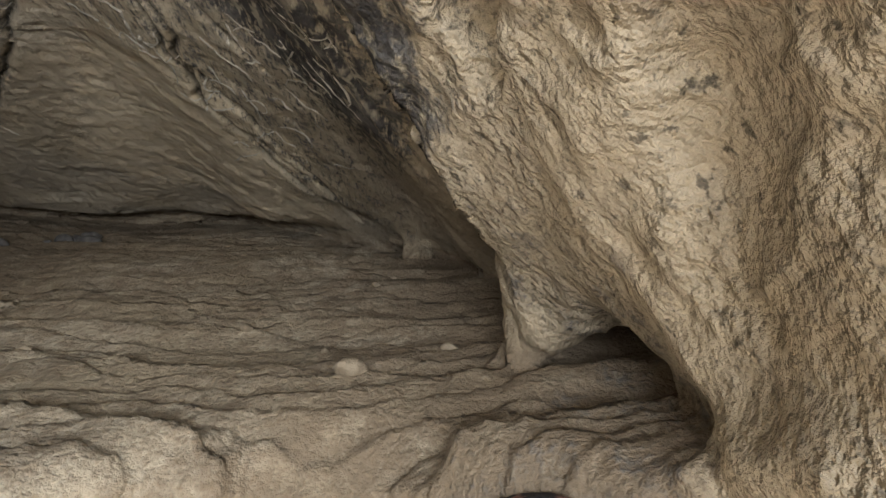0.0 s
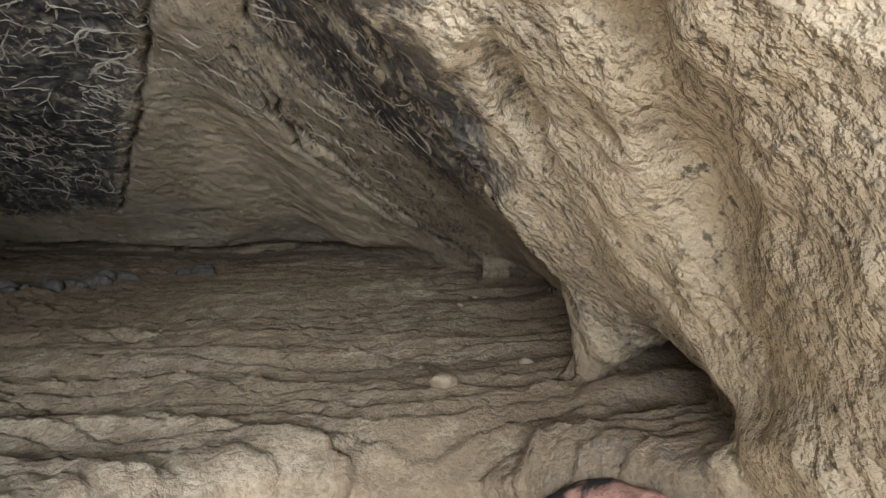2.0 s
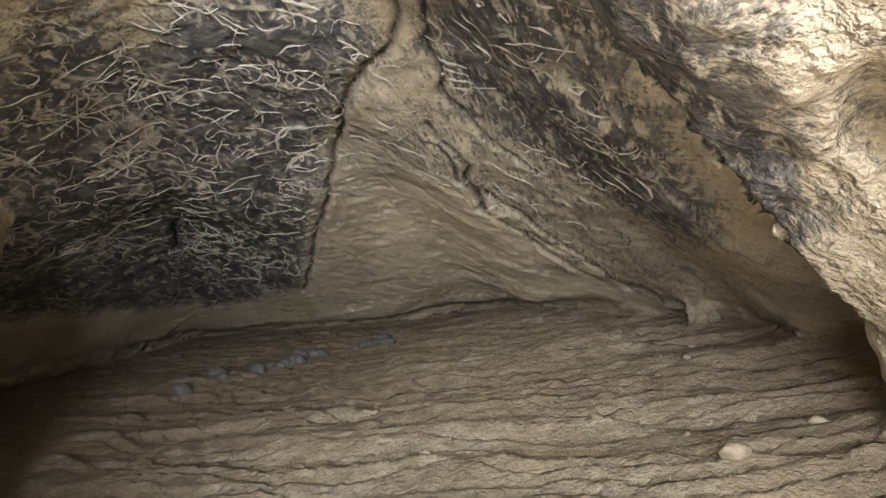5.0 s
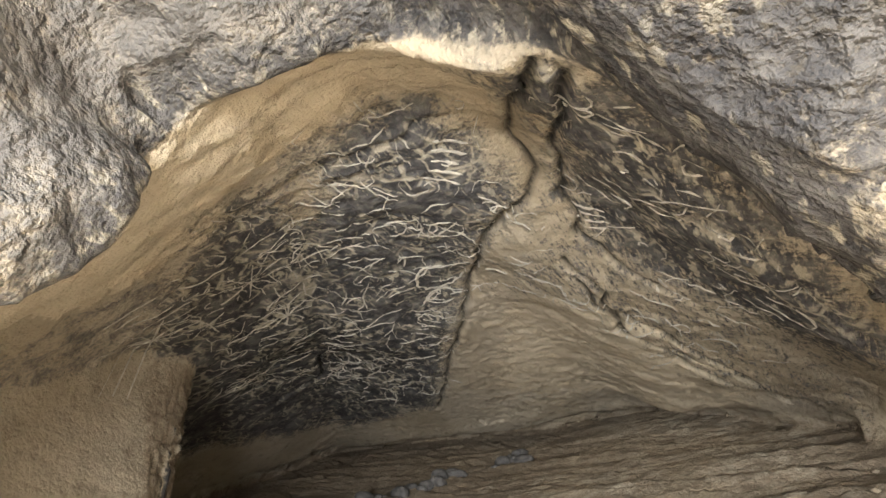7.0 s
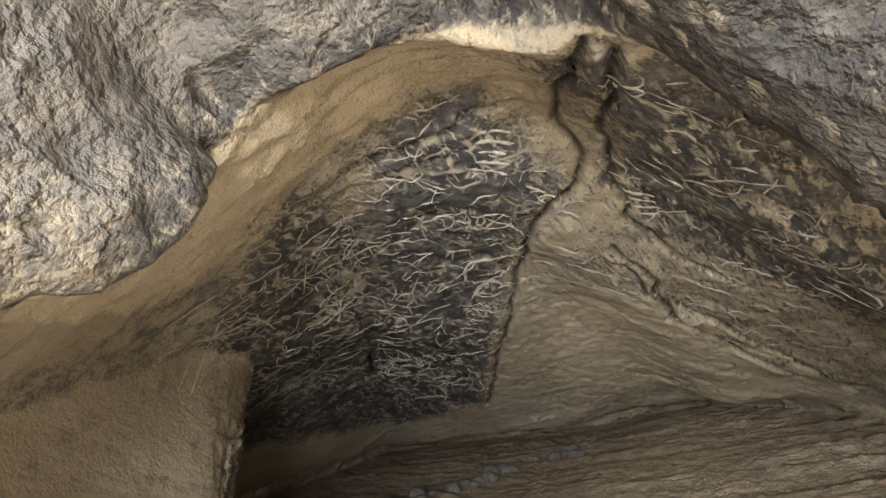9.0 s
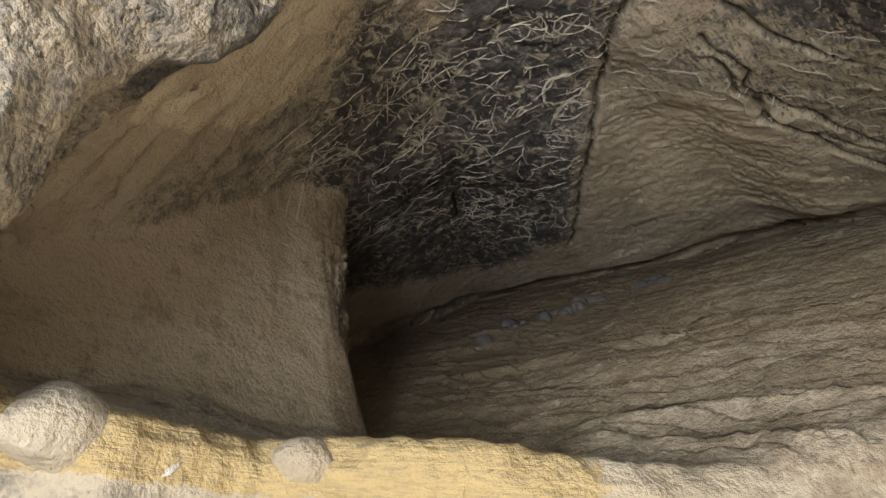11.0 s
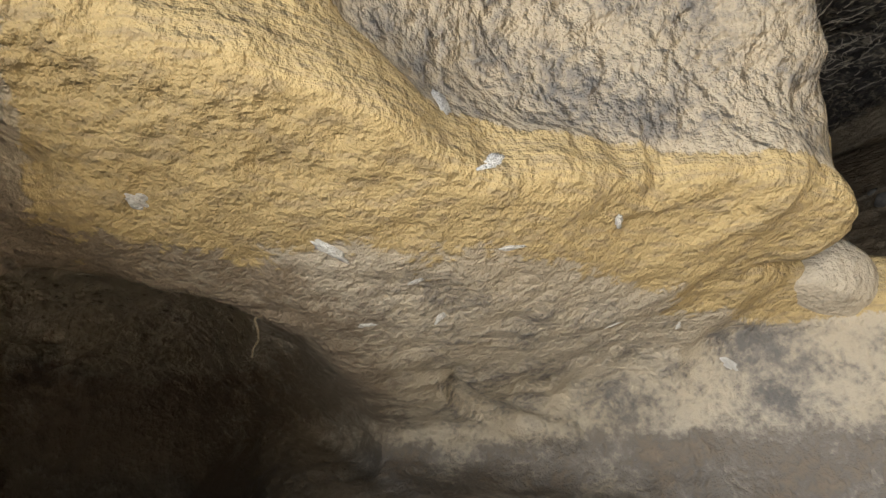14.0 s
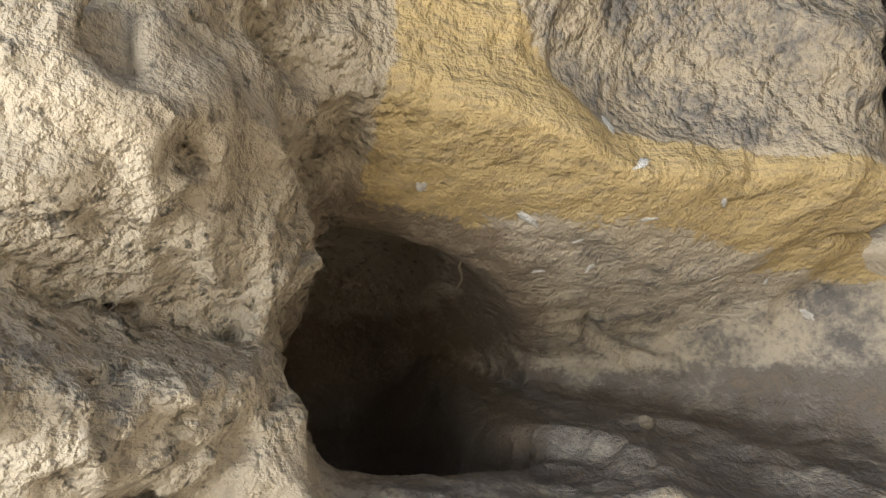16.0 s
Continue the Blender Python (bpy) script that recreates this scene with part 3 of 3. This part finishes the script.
def stone_mesh(name, size, seed, material, cuts=3, sharp=0.25):
    bm = bmesh.new()
    bmesh.ops.create_icosphere(bm, subdivisions=cuts, radius=1.0)
    rnd = random.Random(seed)
    for _ in range(5):
        n = Vector((rnd.uniform(-1, 1), rnd.uniform(-1, 1), rnd.uniform(-1, 1))).normalized()
        h = rnd.uniform(0.62, 0.9)
        for v in bm.verts:
            d = v.co.dot(n) - h
            if d > 0:
                v.co -= n * d * 0.8
    for v in bm.verts:
        q = v.co * 1.6 + Vector((seed * 3.1, seed * 1.7, 0))
        v.co *= 1 + sharp * 0.5 * noise.noise(q) + sharp * 0.25 * noise.noise(q * 3)
        v.co = Vector((v.co.x * size[0], v.co.y * size[1], v.co.z * size[2]))
    return part_mesh(name, bm, material)


def plain_stone(name, dark, light, size=0.05):
    m = Nodes(name)
    a = m.noise(size, 5, 0.6)
    m.put(m.shader, "Base Color", m.mix(m.band(a, 0.3, 0.7), (*dark, 1), (*light, 1)))
    m.put(m.shader, "Roughness", 0.85)
    b = m.node("ShaderNodeBump", Strength=0.8, Distance=0.012, Height=m.noise(size * 0.3, 4, 0.65))
    m.put(m.shader, "Normal", b.outputs[0])
    return m


TAN = plain_stone("tan_stone", (0.22, 0.175, 0.12), (0.36, 0.30, 0.22)).material
GREY = plain_stone("grey_stone", (0.09, 0.085, 0.08), (0.19, 0.18, 0.17)).material
LIME = plain_stone("lime_crust", (0.50, 0.48, 0.44), (0.72, 0.70, 0.66), 0.02).material
SCRATCH = plain_stone("scratched_stone", (0.42, 0.39, 0.33), (0.62, 0.58, 0.50), 0.03).material
WOOD = plain_stone("dry_twig", (0.22, 0.17, 0.10), (0.34, 0.27, 0.17), 0.01).material


def pink_material():
    m = plain_stone("pink_rock", (0.26, 0.14, 0.11), (0.42, 0.25, 0.20), 0.04)
    g = m.node("ShaderNodeNewGeometry")
    s = m.node("ShaderNodeSeparateXYZ")
    m.tree.links.new(g.outputs["Position"], s.inputs[0])
    old = m.shader.inputs["Base Color"].links[0].from_socket
    # a black crust along its rear top edge
    h = m.math("ADD", m.math("MULTIPLY", s.outputs[2], 6.0), m.math("MULTIPLY", s.outputs[0], -2.6))
    h = m.math("ADD", h, m.math("MULTIPLY", m.noise(0.05, 4), 1.1))
    m.put(m.shader, "Base Color", m.mix(m.band(h, 10.12, 10.32), old, (0.03, 0.028, 0.032, 1)))
    return m.material


rock_ob = tagged(new("boulder", stone_mesh("boulder", (0.23, 0.12, 0.10), 5, pink_material(), 5, 0.18)),
                 "rounded pinkish boulder with a black crust on top", "boulder")
rock_ob.matrix_world = pose(0.20, 1.28, 1.598, 0, 0, -32)

for k, (x, y, z, s, label) in enumerate((
        (-2.08, 0.38, 1.60, (0.10, 0.10, 0.075), "round grey cobble set in the ledge edge"),
        (-2.12, -0.22, 1.56, (0.10, 0.14, 0.10), "large smooth grey cobble bulging from the ledge"))):
    ob = tagged(new("cobble", stone_mesh("cobble", s, 20 + k, STONE, 4, 0.12)), label, "cobble", "cobbles in the ledge")
    p, n = on_skin((x, y, z))
    ob.matrix_world = Matrix.Translation(p - n * 0.055)

rnd = random.Random(4)
SHELF_STONES = [(-0.24, 2.14, 0.030), (-0.27, 1.79, 0.045), (-0.73, 2.23, 0.028), (-0.15, 1.86, 0.022), (0.02, 2.02, 0.025)]
SHELF_STONES += [(rnd.uniform(-2.6, -0.1), rnd.uniform(1.9, 3.6), rnd.uniform(0.010, 0.022)) for _ in range(16)]
for k, (x, y, s) in enumerate(SHELF_STONES):
    me = stone_mesh("stone", (s * 1.3, s, s * 0.7), 40 + k, TAN, 2)
    ob = tagged(new("stone", me), "small tan stone lying on the sloping shelf", "stone", "stones on the shelf")
    ob.matrix_world = pose(x, y, drop(x, y, float(shelf_height(np.float64(x), np.float64(y))) + 0.35) + s * 0.25, 25, 0, rnd.uniform(0, 360))
for k in range(34):
    t = rnd.random()
    x, y = -4.1 + 1.1 * t + rnd.uniform(-0.12, 0.12), 3.55 + 1.55 * t + rnd.uniform(-0.3, 0.12)
    s = rnd.uniform(0.03, 0.085)
    me = stone_mesh("rubble_block", (s * 1.4, s, s * 0.8), 80 + k, GREY, 2, 0.2)
    ob = tagged(new("rubble_block", me), "dark grey rubble block lying along the crevice", "stone", "rubble in the crevice")
    ob.matrix_world = pose(x, y, drop(x, y, float(shelf_height(np.float64(x), np.float64(y))) + 0.3) + s * 0.25, 20, 0, rnd.uniform(0, 360))

pebble = tagged(new("pebble", stone_mesh("pebble", (0.026, 0.018, 0.02), 7, TAN, 3)), "pale angular pebble on the grey floor", "pebble")
pebble.matrix_world = pose(-2.42, -0.93, drop(-2.42, -0.93, 1.3) + 0.012, 0, 0, 40)

CRUSTS = ((-2.14, -1.63, 1.55, 0.032), (-1.97, -1.19, 1.57, 0.03), (-1.98, -1.26, 1.66, 0.04), (-2.18, -1.36, 1.53, 0.035), (-2.43, -0.33, 1.43, 0.03),
          (-2.10, -1.10, 1.55, 0.022), (-2.24, -1.20, 1.53, 0.02), (-2.35, -1.12, 1.50, 0.026), (-2.30, -0.75, 1.49, 0.028), (-2.05, -0.98, 1.58, 0.02),
          (-2.40, -1.25, 1.49, 0.018), (-2.20, 0.02, 1.52, 0.022), (-2.34, -0.55, 1.48, 0.015))
for k, (x, y, z, s) in enumerate(CRUSTS):
    p, n = on_skin((x, y, z))
    ob = tagged(new("lime_crust", stone_mesh("lime_crust", (s * 0.95, s * 0.34, s * 0.12), 130 + k, LIME, 3, 1.1)),
                "white lime crust stuck on the banded ledge", "lime crust", "lime crusts on the ledge")
    ob.matrix_world = Matrix.Translation(p) @ n.to_track_quat("Z", "Y").to_matrix().to_4x4() @ pose(0, 0, 0, 0, 0, 37.0 * k)

p, n = on_skin((-2.48, -1.42, 1.50))
bm = bmesh.new()
ring = None
for k in range(7):
    c = p + Vector((0.006 * math.sin(k), 0.006 * math.cos(k * 1.7), 0.015 - 0.017 * k))
    r = 0.0035 - 0.0003 * k
    now = [bm.verts.new(c + Vector((r * math.cos(a), r * math.sin(a), 0))) for a in (0, 1.26, 2.51, 3.77, 5.03)]
    if ring:
        for a in range(5):
            bm.faces.new((ring[a], ring[a - 1], now[a - 1], now[a]))
    ring = now
bm.faces.new(ring)
tagged(new("twig", part_mesh("twig", bm, WOOD)), "thin dry twig hanging from the ledge underside", "twig")


# ---- scratches in the soot ----
def vault_skin(x, y):
    """Where the vault lies above the points of a plan."""
    x, y = np.asarray(x, float), np.asarray(y, float)
    z = vault_height(x, y) - 0.25
    done = np.zeros(len(x), bool)
    for _ in range(70):
        done |= rock(x, y, z) > 0
        if done.all():
            break
        z = np.where(done, z, z + 0.008)
    return z - 0.007


def ribbons(name, strokes, material):
    """Shallow pale grooves, drawn as thin raised-edge strips on the vault."""
    pts, sizes, widths = [], [], []
    for line, width in strokes:
        line = [Vector(q) for q in line]
        out = []
        for a, b in zip(line, line[1:]):
            n = max(1, int((b - a).length / 0.02))
            out += [a.lerp(b, k / n) for k in range(n)]
        out.append(line[-1])
        pts += out
        sizes.append(len(out))
        widths.append(width)
    xy = np.array([(q.x, q.y) for q in pts])
    z = vault_skin(xy[:, 0], xy[:, 1])
    verts, faces, at = [], [], 0
    for n, width in zip(sizes, widths):
        for k in range(n):
            a, b = max(0, k - 1), min(n - 1, k + 1)
            d = Vector(xy[at + b] - xy[at + a])
            side = Vector((-d.y, d.x)).normalized() * width * (0.5 if 0 < k < n - 1 else 0.15) * rnd.uniform(0.6, 1.3)
            for s in (-1, 0, 1):
                verts.append((xy[at + k][0] + s * side.x, xy[at + k][1] + s * side.y, z[at + k] - (0.002 if s == 0 else -0.003)))
        base = at * 3
        for k in range(n - 1):
            for s in (0, 1):
                i = base + 3 * k + s
                faces.append((i, i + 1, i + 4, i + 3))
        at += n
    me = bpy.data.meshes.new(name)
    me.from_pydata(verts, [], faces)
    me.materials.append(material)
    return new(name, me)


def turned(c, r, a):
    return (c[0] + r * math.cos(a), c[1] + r * math.sin(a))


def star(c, r, n, w):
    a0 = rnd.uniform(0, 3)
    return [((turned(c, r, a0 + math.pi * k / n), turned(c, r, a0 + math.pi * (1 + k / n))), w) for k in range(n)]


def arc(c, r, a, b, w):
    return [([turned(c, r * (1 + 0.08 * math.sin(5 * k)), a + (b - a) * k / 9) for k in range(10)], w)]


def bars(c, r, n, a, w):
    out = []
    for k in range(n):
        m = turned(c, (k - n / 2) * r * 0.4, a + math.pi / 2)
        out.append(((turned(m, r * rnd.uniform(0.35, 0.6), a), turned(m, r * rnd.uniform(0.35, 0.6), a + math.pi)), w))
    return out


SIGNS = (
    ("star-shaped scratched sign in the soot", star((-3.05, 1.56), 0.13, 4, 0.012)),
    ("star-shaped scratched sign in the soot", star((-3.15, 1.12), 0.12, 3, 0.014)),
    ("ring-shaped scratched sign with a tail", arc((-2.28, 2.05), 0.16, 0.4, 5.4, 0.022) + [(((-2.36, 2.20), (-2.55, 2.28)), 0.02)]),
    ("small ring scratched below the larger ring", arc((-2.42, 2.30), 0.10, 1.0, 6.0, 0.018)),
    ("row of broad pale scratched bars", bars((-1.55, 0.95), 0.16, 5, 0.7, 0.022)),
    ("row of broad pale scratched bars", bars((-1.10, 1.55), 0.14, 4, 0.2, 0.018)),
    ("scratched lozenge with crossing lines", star((-1.85, 1.45), 0.12, 2, 0.016) + arc((-1.85, 1.45), 0.10, 0, 6.2, 0.014)),
    ("roof-shaped sign scratched into the soot", [(((-1.75, 2.10), (-1.50, 2.15), (-1.55, 2.45)), 0.02)]),
    ("scratched ladder of short bars", bars((-2.70, 2.55), 0.15, 6, 1.1, 0.014)),
    ("bundle of white scratched lines", star((-3.25, 0.90), 0.20, 5, 0.010) + bars((-3.05, 0.80), 0.2, 6, 0.5, 0.010)),
    ("bundle of white scratched lines", star((-2.80, 1.05), 0.18, 4, 0.010) + bars((-2.75, 1.20), 0.2, 5, 2.0, 0.010)),
)
for label, strokes in SIGNS:
    tagged(ribbons("scratched_sign", strokes, SCRATCH), label, "rock scratching", "scratched signs on the vault")

strokes = []
while len(strokes) < 430:
    x, y = rnd.uniform(-4.2, -0.4), rnd.uniform(0.4, 3.9)
    inside = max(float(patch(np.array([x]), np.array([y]), SOOT_MAIN)[0]), 0.55 * float(patch(np.array([x]), np.array([y]), SOOT_RIB)[0]),
                 0.35 * float(patch(np.array([x]), np.array([y]), SOOT_THIN)[0]))
    if rnd.random() > inside or float(vault_height(np.float64(x), np.float64(y)) - shelf_height(np.float64(x), np.float64(y))) < 0.7 or y - float(lip_line(np.float64(x))) < 0.15:
        continue
    a, r = rnd.uniform(0, 6.3), rnd.uniform(0.02, 0.10) * (1 + 0.3 * y)
    w = rnd.uniform(0.004, 0.009) * (1 + 0.25 * y)
    if rnd.random() < 0.3:
        strokes += arc((x, y), r * 0.6, a, a + rnd.uniform(1.5, 4.5), w)
    else:
        m = turned((x, y), r * 0.25, a + 1.3)
        strokes.append(((turned((x, y), r, a), m, turned((x, y), r, a + math.pi)), w))
tagged(ribbons("scratch_marks", strokes, SCRATCH), "countless fine pale scratches in the soot", "rock scratching", kind="stuff")
